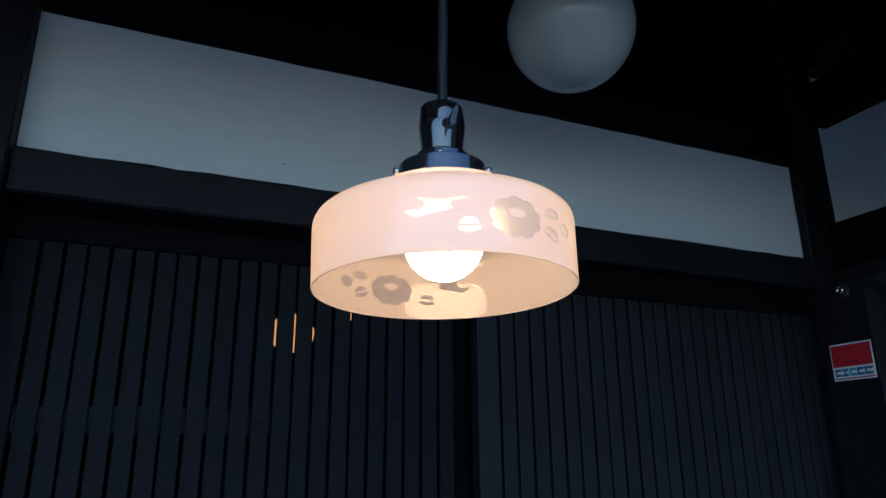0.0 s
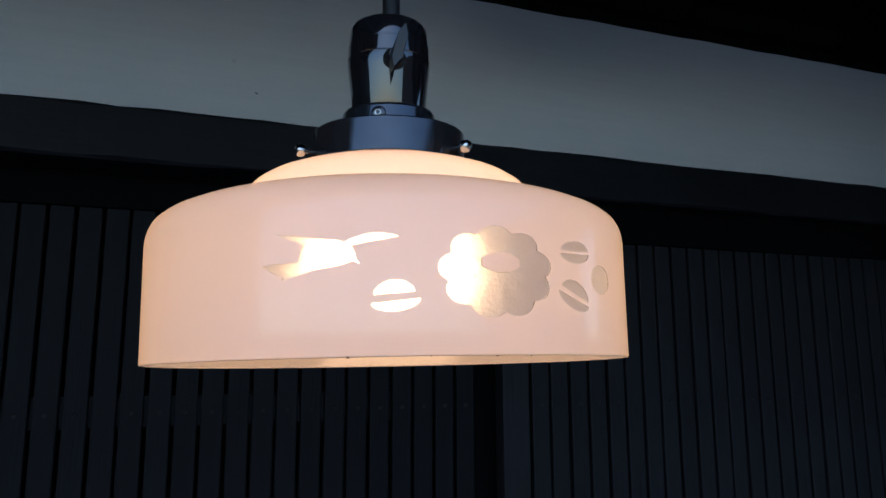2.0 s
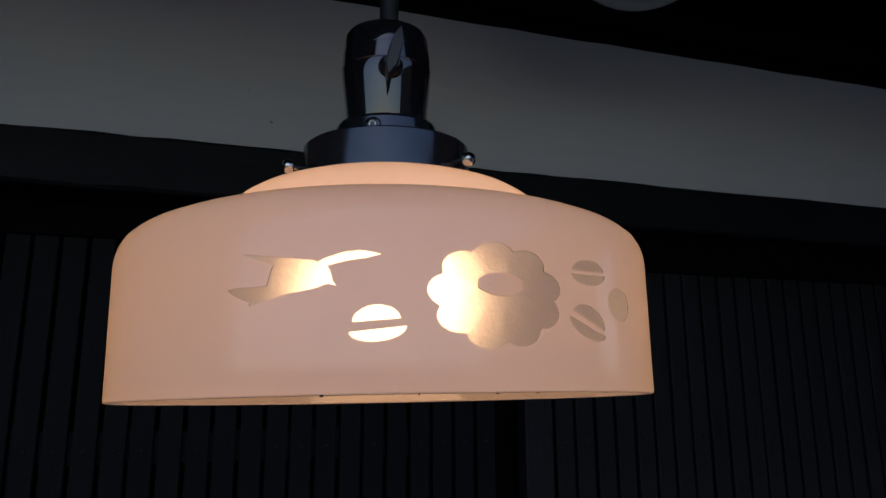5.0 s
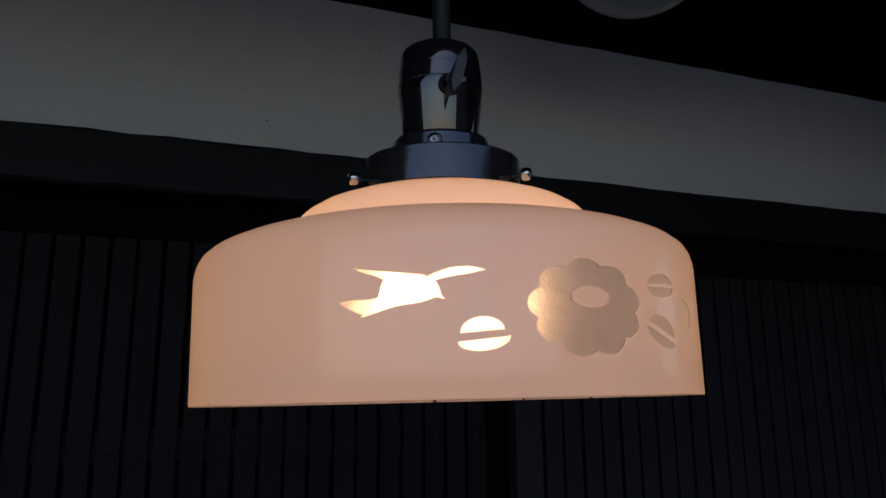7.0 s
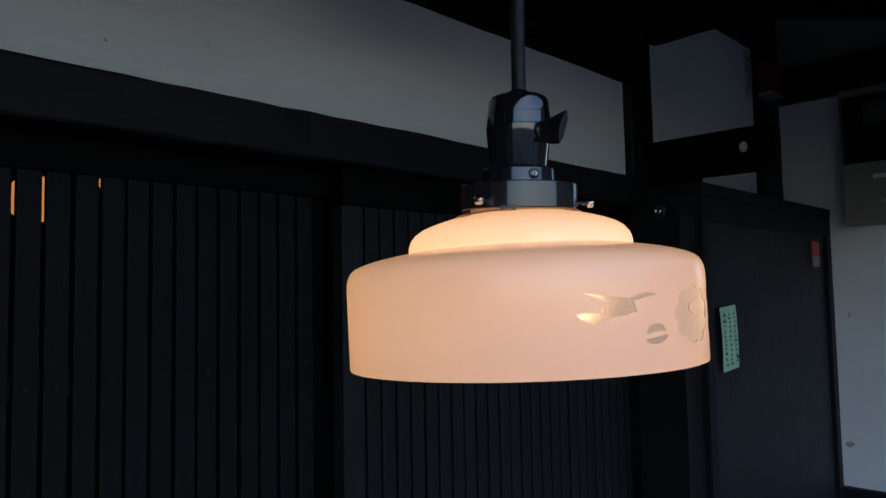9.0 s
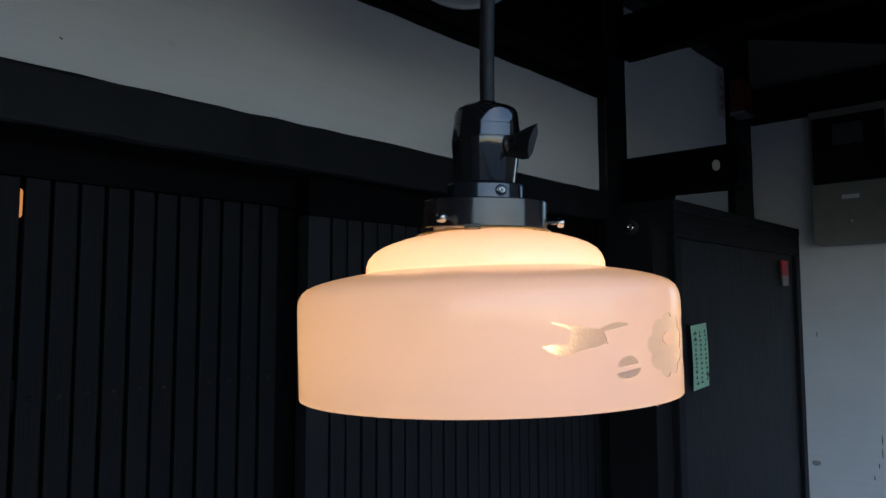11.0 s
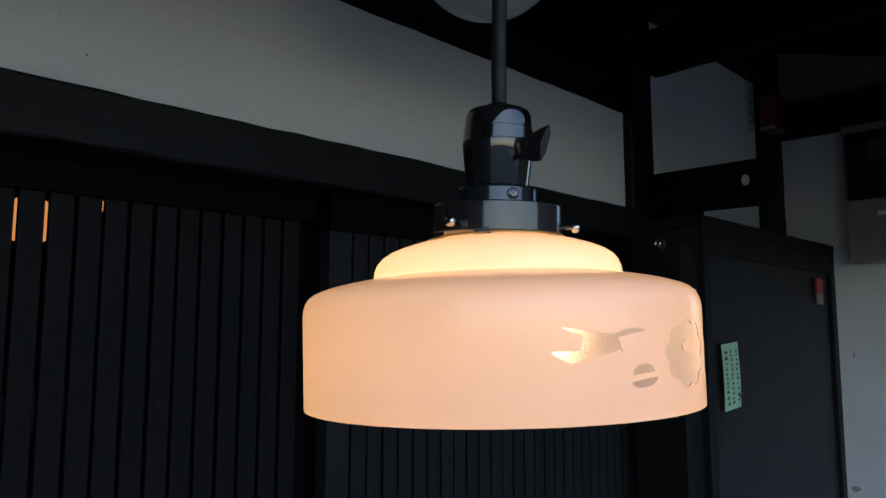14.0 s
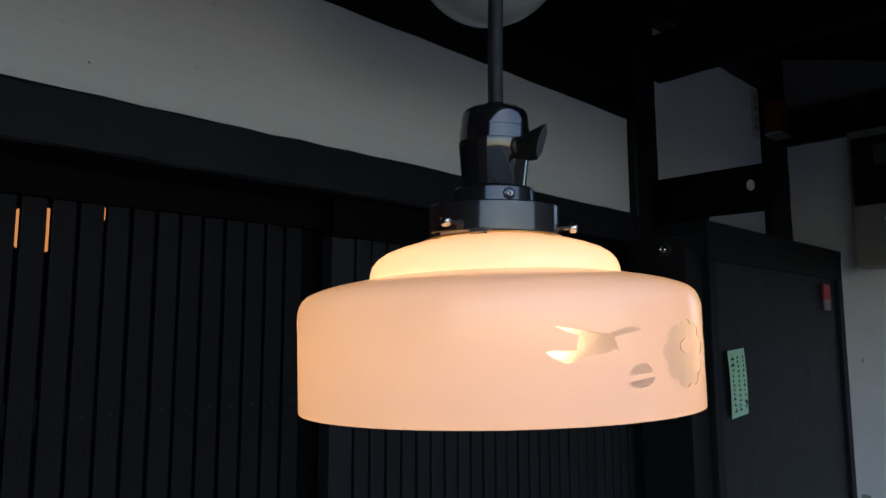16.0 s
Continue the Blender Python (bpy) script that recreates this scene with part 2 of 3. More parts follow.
def moved(bm, m):
    bmesh.ops.transform(bm, matrix=m, verts=bm.verts[:])
    return bm


def polygon_prism(points, depth, place):
    """A flat outline in its own x, y, thick along z, put in place."""
    bm = bmesh.new()
    low = [bm.verts.new((x, y, 0)) for x, y in points]
    top = [bm.verts.new((x, y, depth)) for x, y in points]
    bm.faces.new(list(reversed(low)))
    bm.faces.new(top)
    for k in range(len(points)):
        j = (k + 1) % len(points)
        bm.faces.new((low[k], low[j], top[j], top[k]))
    return moved(bm, place)


# ---- ground, street side, roof ----
tagged(part("ground", box((-60, -60, -0.3), (60, 60, 0), 0), GROUND), "grey paved ground before the house", "ground", kind="structure")
# Added out of view: pale, to bounce light onto the slats and the glass.
tagged(part("backdrop", box((-14, -9.0, 0), (5.5, -8.6, 1.10), 0), STREET_BOUNCE), "unseen plain pale wall across the street, added to bounce light", "garden wall", kind="structure")


def roof_z(y):
    return 2.63 - 0.31 * (1.24 - y)


# Seen only near the wall; the outer edge is placed to limit sky light.
bm = bmesh.new()
quad = [(-3.15, 1.5), (3.6, 1.5), (3.6, -0.12), (-3.15, -0.12)]
low = [bm.verts.new((x, y, roof_z(y) + 0.06)) for x, y in quad]
top = [bm.verts.new((x, y, roof_z(y) + 0.11)) for x, y in quad]
bm.faces.new(low), bm.faces.new(list(reversed(top)))
for k in range(4):
    bm.faces.new((low[k], top[k], top[(k + 1) % 4], low[(k + 1) % 4]))
bmesh.ops.recalc_face_normals(bm, faces=bm.faces[:])
ceiling = tagged(part("ceiling", bm, WOOD_SHADED), "dark wooden boards under the sloping eave", "eave ceiling", kind="structure")
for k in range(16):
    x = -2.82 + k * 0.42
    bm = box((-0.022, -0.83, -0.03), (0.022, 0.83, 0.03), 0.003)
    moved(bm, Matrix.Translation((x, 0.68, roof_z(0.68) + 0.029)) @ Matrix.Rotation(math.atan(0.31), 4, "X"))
    part("rafter", bm, WOOD_SHADED, ceiling)

# Added out of view: dims light from the right and bounds the reflections.
tagged(part("backdrop", box((6.0, -12.0, 0), (14.0, -1.7, 4.0), 0), ROOM), "unseen dark block down the street, added to cut light", "facade", kind="structure")
# Added out of view: blocks high sky so the plaster dims towards its top.
tagged(part("trim", box((-3.15, -0.15, 2.15), (1.198, -0.125, 2.34), 0.004), WOOD_SHADED), "unseen board at the eave edge, added to cut sky light", "eave board", kind="structure")
# Hangs lower on the right to keep sky light off the side wall.
tagged(part("trim", box((1.20, -0.15, 1.88), (3.6, -0.125, 2.34), 0.004), WOOD_SHADED), "unseen board at the eave edge, added to cut sky light", "eave board", kind="structure")

# Added out of view: blocks western sky and bounds the reflection in the glass.
tagged(part("wall_west", box((-3.3, -0.60, 0), (-3.15, 1.40, 2.95), 0), WEST_GREY), "unseen grey wall to the west, added to shape light and reflections", "wall", kind="structure")

# ---- the front wall: posts, beams, plaster ----
WALL_Y = 1.25
wall = thing("wall_north", (0, 0, 0), "timber front wall with white plaster panels and black posts", "wall", kind="structure")
part("plaster_panel", box((-0.17, WALL_Y, 1.89), (1.567, WALL_Y + 0.06, 2.16), 0), PLASTER, wall, "white plaster panel above the door")
part("post", hewn((-0.31, 1.205, 0), (-0.17, 1.40, 2.72), 2, seed=2), WOOD_Z, wall)
part("post", hewn((1.567, 1.226, 0), (1.682, 1.40, 2.72), 2, seed=3), WOOD_Z, wall)
part("post", hewn((2.464, 1.225, 0), (2.652, 1.40, 2.72), 2, seed=4), WOOD_Z, wall)
part("lintel", hewn((-0.168, 1.222, 1.822), (1.565, 1.40, 1.8975), 0, 0.0012, seed=5, steps=36), WOOD_X, wall)
# Beams high under the eave use the wood darkened for shade.
part("upper_beam", hewn((-0.168, 1.215, 2.157), (1.565, 1.40, 2.30), 0, 0.0012, seed=6), WOOD_SHADED, wall)
part("soffit_board", hewn((-0.168, 1.140, 2.163), (1.34, 1.213, 2.29), 0, 0.0012, seed=16), WOOD_SHADED, wall)
part("board", box((-0.168, 1.26, 2.302), (1.565, 1.40, 2.68), 0), WOOD_SHADED, wall)
part("plaster_panel", box((1.684, WALL_Y, 0.3), (2.462, WALL_Y + 0.06, 2.465), 0), PLASTER_DULLER, wall, "white plaster panel beside the corner post")
part("wall_plate", hewn((1.684, 1.20, 2.462), (2.462, 1.40, 2.62), 0, seed=7), WOOD_X, wall)
part("board", box((-3.15, 1.26, 0), (-0.312, 1.40, 2.68), 0), WOOD_Z, wall)
part("tie_beam", hewn((1.640, 0.45, 2.282), (1.704, 1.224, 2.40), 1, seed=8), WOOD_SHADED, wall)

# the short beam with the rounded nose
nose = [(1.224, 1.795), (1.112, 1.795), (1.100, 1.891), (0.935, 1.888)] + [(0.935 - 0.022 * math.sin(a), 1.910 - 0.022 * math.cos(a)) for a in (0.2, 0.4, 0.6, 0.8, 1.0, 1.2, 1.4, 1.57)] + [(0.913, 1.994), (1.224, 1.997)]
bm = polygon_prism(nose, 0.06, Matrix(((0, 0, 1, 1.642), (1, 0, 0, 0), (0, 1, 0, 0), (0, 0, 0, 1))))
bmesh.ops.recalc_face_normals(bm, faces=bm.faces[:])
part("nosed_beam", bm, WOOD_SHADED, wall, "short black beam with a rounded nose")
part("plug", moved(lathe([(0, 0), (0.0135, 0), (0.0135, 0.003), (0, 0.003)], 24), Matrix.Translation((1.641, 0.966, 1.945)) @ Matrix.Diagonal((1, 0.68, 1, 1)) @ Matrix.Rotation(-math.pi / 2, 4, "Y")), AGED, wall, "round pale plug in the beam")

part("scratch", moved(box((-0.0022, -0.0006, -0.0009), (0.0022, 0, 0.0009), 0), Matrix.Translation((0.250, WALL_Y, 1.947)) @ Matrix.Rotation(0.5, 4, "Y")), STAIN, wall)
# ---- the side wall ----
side = thing("wall_east", (0, 0, 0), "white plaster side wall with black beam and base", "wall", kind="structure")
SX = 2.66
part("plaster_panel", box((SX, 0.62, 0.9), (SX + 0.12, 1.40, 2.285), 0), PLASTER_OLD, side, "stained white plaster")
part("beam", hewn((SX - 0.03, 0.62, 2.28), (SX + 0.12, 1.222, 2.41), 1, seed=9), WOOD_Y, side)
# Top strip of the side wall, coloured dark where the eave shades it.
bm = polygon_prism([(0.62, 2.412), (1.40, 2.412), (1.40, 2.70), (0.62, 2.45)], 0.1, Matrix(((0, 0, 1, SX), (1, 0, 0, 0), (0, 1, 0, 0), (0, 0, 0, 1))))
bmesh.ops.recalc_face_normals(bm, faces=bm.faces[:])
part("plaster_panel", bm, PLASTER_SHADED, side, "plaster under the eave, darkened for the shade there")
part("base_boards", box((SX - 0.02, 0.62, 0), (SX + 0.12, 1.40, 0.898), 0.004), WOOD_Y, side)

rnd = random.Random(17)
for y, z, n in ((0.846, 1.148, 1), (0.852, 1.105, 1), (0.858, 1.065, 1), (0.866, 1.018, 1), (1.045, 1.042, 3), (1.060, 1.046, 2), (0.80, 1.62, 1), (1.03, 1.50, 1)):
    for _ in range(n):
        dy, dz = rnd.uniform(-0.008, 0.008), rnd.uniform(-0.006, 0.006)
        w, h = (0.0016, rnd.uniform(0.008, 0.016)) if n == 1 else (rnd.uniform(0.006, 0.014), rnd.uniform(0.004, 0.009))
        ring = [(w * (1 + 0.35 * rnd.uniform(-1, 1)) * math.cos(a), h * (1 + 0.35 * rnd.uniform(-1, 1)) * math.sin(a)) for a in [2 * math.pi * k / 11 for k in range(11)]]
        part("stain", polygon_prism([(y + dy + p, z + dz + q) for p, q in ring], 0.0006 + 0.0002 * _, Matrix(((0, 0, -1, SX), (1, 0, 0, 0), (0, 1, 0, 0), (0, 0, 0, 1)))), STAIN if n == 1 else SMUDGE, side)


# ---- the two slatted sliding doors ----
def slatted_door(name, x0, x1, y, first, pitch, count, top, label, wood, behind=0.0):
    d = thing(name, (0, 0, 0), label, "door", "sliding doors", "structure")
    # The lintel's shadow is put into the top rail's near-black colour.
    part("top_rail", box((x0, y - 0.002, top), (x1, y + 0.03, 1.835), 0.002), WOOD_SHADED, d)
    part("stile", box((x0, y - 0.001, 0.02), (first - 0.003, y + 0.03, top - 0.001), 0.002), wood, d)
    last = first + pitch * count
    # A set-back stile is coloured near black for the shadow between the doors.
    part("stile", box((last + 0.003, y - 0.001 + behind, 0.02), (x1, y + 0.03, top - 0.001), 0.002), WOOD_SHADED if behind else wood, d)
    for z in (1.49, 1.02, 0.56, 0.14):
        part("cross_rail", box((x0 + 0.005, y + 0.014, z - 0.022), (x1 - 0.005, y + 0.029, z + 0.022), 0.002), WOOD_X, d)
    w = pitch - 0.0054
    me, nail = None, None
    rnd = random.Random(len(name) + count)
    for k in range(count):
        x = first + pitch * (k + 0.5)
        if me is None:
            ob = part("slat", box((-w / 2, 0, 0.03), (w / 2, 0.013, top - 0.001), 0.0015), wood, d)
            nl = part("nail", moved(lathe([(0, 0), (0.0032, 0.0004), (0.0036, 0.0012), (0.003, 0.002)], 10), Matrix.Rotation(math.pi / 2, 4, "X")), NAIL, d)
            me, nail = ob.data, nl.data
        else:
            ob, nl = new("slat", me), new("nail", nail)
            ob.parent = nl.parent = d
        ob.location = (x + rnd.uniform(-0.0006, 0.0006), y + rnd.uniform(-0.0008, 0.0008), 0)
        nl.location = (x, y - 0.0005, 1.488)
    return d


PITCH = 0.0348
slatted_door("door_1", -0.168, 0.70, 1.300, -0.1198, PITCH, 21, 1.772, "black slatted wooden sliding door, closed, behind its neighbour", SLAT_SHADED, 0.013)
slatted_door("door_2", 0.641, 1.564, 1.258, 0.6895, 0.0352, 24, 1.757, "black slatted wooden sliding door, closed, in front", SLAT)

# ---- the jamb post with its plate ----
JX, JF, JB, JT = 1.545, 1.092, 1.224, 1.824
crown = [(JB - 0.03 + 0.03 * math.cos(k), JT - 0.034 + 0.034 * math.sin(k)) for k in (0, 0.4, 0.8, 1.2, 1.57)] + [(JF + 0.045 - 0.045 * math.sin(k), JT - 0.045 + 0.045 * math.cos(k)) for k in (0, 0.3, 0.6, 0.9, 1.2, 1.57)]
bm = polygon_prism([(JF, 0), (JB, 0)] + crown, 0.081, Matrix(((0, 0, 1, JX), (1, 0, 0, 0), (0, 1, 0, 0), (0, 0, 0, 1))))
bmesh.ops.recalc_face_normals(bm, faces=bm.faces[:])
bmesh.ops.bevel(bm, geom=[e for e in bm.edges if e.calc_length() > 1], offset=0.002, segments=2, affect="EDGES", profile=0.6)
tagged(part("door_jamb", bm, JAMBWOOD), "black wooden door jamb with a rounded top", "door jamb", kind="structure")
bell = thing("bell_button", (JX, 1.146, 1.797), "small nickel bell button on the black jamb", "bell button")
facing = Matrix.Rotation(math.pi / 2, 4, "X")
westward = Matrix.Rotation(-math.pi / 2, 4, "Z") @ facing
smooth(part("disc", moved(lathe([(0, 0.004), (0.014, 0.004), (0.018, 0.002), (0.019, 0)], 40), westward), DULLBLACK, bell))
smooth(part("button", moved(lathe([(0, 0.009), (0.004, 0.009), (0.0046, 0.012), (0.0082, 0.012), (0.0096, 0.009), (0.0096, 0.003)], 24), westward), NICKEL, bell, "nickel button"))

# ---- the lit pendant lamp ----
AXIS = Vector((0.274, 0.566, 1.5578))
lamp = thing("pendant_lamp", AXIS, "lit pendant lamp, opal glass shade etched with birds and flowers", "pendant lamp")
lamp.rotation_euler = (-0.026, -0.009, 0)
RIM = 0.1075


def wall_r(z):
    return RIM + 0.0006 * z / 0.05


def lens(cx, cz, w, h, turn, half):
    """A half lens of a leaf: flat on one side, curved on the other."""
    pts = []
    for k in range(13):
        a = math.pi * k / 12
        pts.append((math.cos(a) * w / 2, half * math.sin(a) * h))
    c, s = math.cos(turn), math.sin(turn)
    return [(cx + c * x - s * y, cz + s * x + c * y) for x, y in pts]


MM = 0.001
CENTRE = radians(-115)            # the bird's place on the shade


def arc(deg):
    return (radians(deg) - CENTRE) * RIM


bird = [(-23.6, 33.7), (-22.1, 32.6), (-20.6, 31.6), (-18.0, 30.4), (-16.0, 29.7), (-16.3, 28.7), (-13.8, 29.3), (-11.3, 30.0), (-6.2, 31.5), (2.3, 32.6), (4.8, 33.3), (6.0, 33.9), (7.4, 34.0), (9.4, 33.3), (8.2, 34.7),
        (7.9, 36.4), (7.4, 37.8), (6.5, 39.1), (9.1, 39.7), (12.5, 40.4), (17.6, 41.1), (21.6, 42.0), (19.3, 42.7), (15.9, 43.2), (11.6, 42.9), (8.2, 41.9), (5.7, 41.0), (4.0, 40.0), (3.5, 40.6), (2.6, 40.9),
        (-2.8, 41.6), (-9.6, 42.5), (-16.3, 43.6), (-19.1, 44.0), (-17.0, 43.0), (-14.3, 41.9), (-11.3, 41.1), (-9.1, 39.9), (-9.9, 38.1), (-10.4, 36.1), (-10.9, 34.3), (-14.6, 34.0), (-19.7, 34.2)]
bird = [(x * MM, z * MM) for x, z in bird]
fx, fz = arc(-85.0), 0.0311
petals = []
for k in range(90):
    a = 2 * math.pi * k / 90
    r = 0.0150 + 0.0032 * abs(math.sin(4.5 * a + 0.4)) ** 0.6
    petals.append((fx + r * 1.20 * math.cos(a), fz + r * 0.86 * math.sin(a)))
hole = [(fx + 0.0004 + 0.0072 * math.cos(2 * math.pi * k / 16) * (1 + 0.07 * (k % 2)), fz + 0.0032 + 0.0035 * math.sin(2 * math.pi * k / 16)) for k in range(16)]
lx = arc(-104.6)
ox = arc(-57.5)
gx = arc(-65.5)
oval = [(ox + 0.0074 * math.cos(2 * math.pi * k / 22), 0.0318 + 0.0056 * math.sin(2 * math.pi * k / 22)) for k in range(22)]
MOTIF = [("etched_bird", bird, None), ("etched_flower", petals, hole),
         ("etched_leaf", lens(lx + 0.0009, 0.0236, 0.0132, 0.0043, 0.07, 1), None), ("etched_leaf", lens(lx + 0.0013, 0.0212, 0.0158, 0.0034, 0.10, -1), None),
         ("etched_leaf", lens(gx - 0.0018, 0.0409, 0.0162, 0.0037, 0.05, 1), None), ("etched_leaf", lens(gx - 0.0018, 0.0399, 0.0170, 0.0036, 0.05, -1), None),
         ("etched_leaf", lens(gx - 0.0026, 0.0252, 0.0160, 0.0046, -0.34, 1), None), ("etched_leaf", lens(gx - 0.0032, 0.0236, 0.0178, 0.0040, -0.32, -1), None),
         ("etched_oval", oval, None)]


def inside(pt, poly):
    x, y = pt
    hit = False
    for (x1, y1), (x2, y2) in zip(poly, poly[1:] + poly[:1]):
        if (y1 > y) != (y2 > y) and x < (x2 - x1) * (y - y1) / (y2 - y1) + x1:
            hit = not hit
    return hit


from mathutils.geometry import delaunay_2d_cdt

Z0, Z1 = 0.0, 0.0485
SEAM = -math.pi * RIM * 0.62
ROUND = 2 * math.pi * RIM
COLS = 144
pts, edges = [], []
for k in range(COLS + 1):
    for j in range(7):
        pts.append(Vector((SEAM + ROUND * k / COLS, Z0 + (Z1 - Z0) * j / 6)))
for k in range(COLS):
    edges += [(k * 7, k * 7 + 7), (k * 7 + 6, k * 7 + 13)]
edges += [(j, j + 1) for j in range(6)] + [(COLS * 7 + j, COLS * 7 + j + 1) for j in range(6)]
LOWER = 0.0043
shapes = []
for turn in (0, ROUND / 2):
    for name, outline, gap in MOTIF:
        o = [(x + turn, z - LOWER) for x, z in outline]
        g = [(x + turn, z - LOWER) for x, z in gap] if gap else None
        shapes.append((name, o, g))
        for loop in (o, g):
            if loop:
                base = len(pts)
                pts += [Vector(p) for p in loop]
                edges += [(base + k, base + (k + 1) % len(loop)) for k in range(len(loop))]
for turn in (0, ROUND / 2):
    for r in (0.0075, 0.0095, 0.0115, 0.0133):
        for k in range(63):
            a = 2 * math.pi * (k + 0.5 * (r > 0.009)) / 63
            pts.append(Vector((turn + fx + r * 1.20 * math.cos(a), fz - LOWER + r * 0.86 * math.sin(a))))
cv, _, cf, *_ = delaunay_2d_cdt(pts, edges, [], 0, 1e-6)
owner = []
for face in cf:
    c = sum((cv[i] for i in face), Vector((0, 0))) / len(face)
    own = -1
    for k, (name, o, g) in enumerate(shapes):
        if inside(c, o) and not (g and inside(c, g)):
            own = k
            break
    owner.append(own)


def on_shade(p, inward=0.0):
    a = CENTRE + p.x / RIM
    r = wall_r(p.y) - inward
    return (r * math.cos(a), r * math.sin(a), p.y)


CUT = 0.0003                     # the cut lies a little below the face
bm = bmesh.new()
made = {}
for face, own in zip(cf, owner):
    if own < 0:
        vs = []
        for i in face:
            if i not in made:
                made[i] = bm.verts.new(on_shade(cv[i]))
            vs.append(made[i])
        bm.faces.new(vs)
# shoulder and dome, and the thick rounded rim
upper = [(wall_r(Z1), Z1), (0.1078, 0.0515), (0.1071, 0.0543), (0.1057, 0.0571), (0.1032, 0.0594), (0.0995, 0.0612), (0.0940, 0.0630), (0.0880, 0.0645), (0.0800, 0.0661), (0.0720, 0.0674),
         (0.0698, 0.0679), (0.0694, 0.0690), (0.0691, 0.0722), (0.0678, 0.0760), (0.0652, 0.0793), (0.0610, 0.0822), (0.0550, 0.0847), (0.0470, 0.0872), (0.0390, 0.0890), (0.0330, 0.0902), (0.0295, 0.0910), (0.0290, 0.1040)]
lip = [(wall_r(Z0), Z0), (RIM - 0.0002, -0.0005), (RIM - 0.0008, -0.0007), (RIM - 0.0013, -0.0005), (RIM - 0.0015, 0.0001)]
for prof in (upper, lip):
    tmp = lathe(prof, COLS)
    a0 = CENTRE + SEAM / RIM
    moved(tmp, Matrix.Rotation(a0, 4, "Z"))
    m = bpy.data.meshes.new("tmp")
    tmp.to_mesh(m)
    tmp.free()
    bm.from_mesh(m)
    bpy.data.meshes.remove(m)
bmesh.ops.remove_doubles(bm, verts=bm.verts[:], dist=0.00012)
bmesh.ops.recalc_face_normals(bm, faces=bm.faces[:])
shade = smooth(part("glass_shade", bm, OPAL, lamp, "opal glass shade, warm with the bulb's light"))
# the inner face of the wall and shoulder, cut through where the motif is
bm = bmesh.new()
made = {}
for face, own in zip(cf, owner):
    if own < 0:
        for i in face:
            if i not in made:
                made[i] = bm.verts.new(on_shade(cv[i], 0.0015))
        bm.faces.new([made[i] for i in reversed(face)])
tmp = moved(lathe([(r - 0.0014, z - 0.0006 * (k > 2)) for k, (r, z) in enumerate(upper[:10])], COLS), Matrix.Rotation(CENTRE + SEAM / RIM, 4, "Z"))
m = bpy.data.meshes.new("tmp")
tmp.to_mesh(m)
tmp.free()
bm.from_mesh(m)
bpy.data.meshes.remove(m)
smooth(part("inner_glass", bm, LINER, shade, "warm cream inner face of the glass"))
for k, (name, o, g) in enumerate(shapes):
    faces = [f for f, own in zip(cf, owner) if own == k]
    bm = bmesh.new()
    outer = {}
    for f in faces:
        for i in f:
            if i not in outer:
                deep = CUT
                if name == "etched_flower":
                    mid = sum(p[0] for p in o) / len(o)
                    a = math.atan2((cv[i].y - fz + LOWER) / 0.86, (cv[i].x - mid) / 1.20)
                    deep += 0.00022 * (1 - abs(math.sin(4.5 * a + 0.4)))
                outer[i] = bm.verts.new(on_shade(cv[i], deep))
        bm.faces.new([outer[i] for i in f])
    smooth(part(name, bm, ETCHED, shade, "clear frosted cut in the opal glass"))

rnd = random.Random(23)
for deg in (-112, -98, -93, -86, -79):
    a, w = radians(deg), rnd.uniform(0.0002, 0.0005)
    bm = box((-w, -0.0005, -0.0004), (w, 0.0003, rnd.uniform(-0.0001, 0.0002)), 0.0001)
    moved(bm, Matrix.Rotation(a + math.pi / 2, 4, "Z") @ Matrix.Translation((0, -RIM + 0.0004, -0.0006)))
    part("rim_chip", bm, ETCHED if rnd.random() < 0.4 else NAIL, shade, "tiny chip in the rim")

# the metal and bakelite above the glass lean a little forward of the shade
LEAN_UP = Matrix.Translation((0, 0, 0.0935)) @ Matrix.Diagonal((1, 1, 0.95, 1)) @ Matrix.Translation((0, 0, -0.0955)) @ Matrix.Translation((0, 0, 0.075)) @ Matrix.Rotation(0.072, 4, "X") @ Matrix.Rotation(-0.016, 4, "Y") @ Matrix.Translation((0, 0, -0.075))


def upright(bm):
    return moved(bm, LEAN_UP)


collar = smooth(part("fitter_collar", crisp(upright(lathe([(0.0300, 0.0958), (0.0362, 0.0950), (0.0369, 0.0956), (0.0367, 0.1110), (0.0361, 0.1117), (0.0236, 0.1122), (0.0228, 0.1126),
                                                     (0.0225, 0.1214), (0.0218, 0.1228), (0.0180, 0.1232)], 96)), 22), ENAMEL, lamp, "black enamelled metal fitter"))
EYE_TURN = Matrix.Rotation(radians(-117), 4, "Z") @ Matrix.Translation((0.0224, 0, 0.1172)) @ Matrix.Rotation(math.pi / 2, 4, "Y")
smooth(part("eyelet_boss", upright(moved(lathe([(0.0036, -0.001), (0.0034, 0.0006), (0.0026, 0.0009), (0, 0.0009)], 24), EYE_TURN)), ENAMEL, collar))
smooth(part("eyelet", upright(moved(lathe([(0.0008, 0.0007), (0.0010, 0.0016), (0.0016, 0.0017), (0.0019, 0.0008)], 20), EYE_TURN)), NICKEL, collar, "small nickel eyelet"))
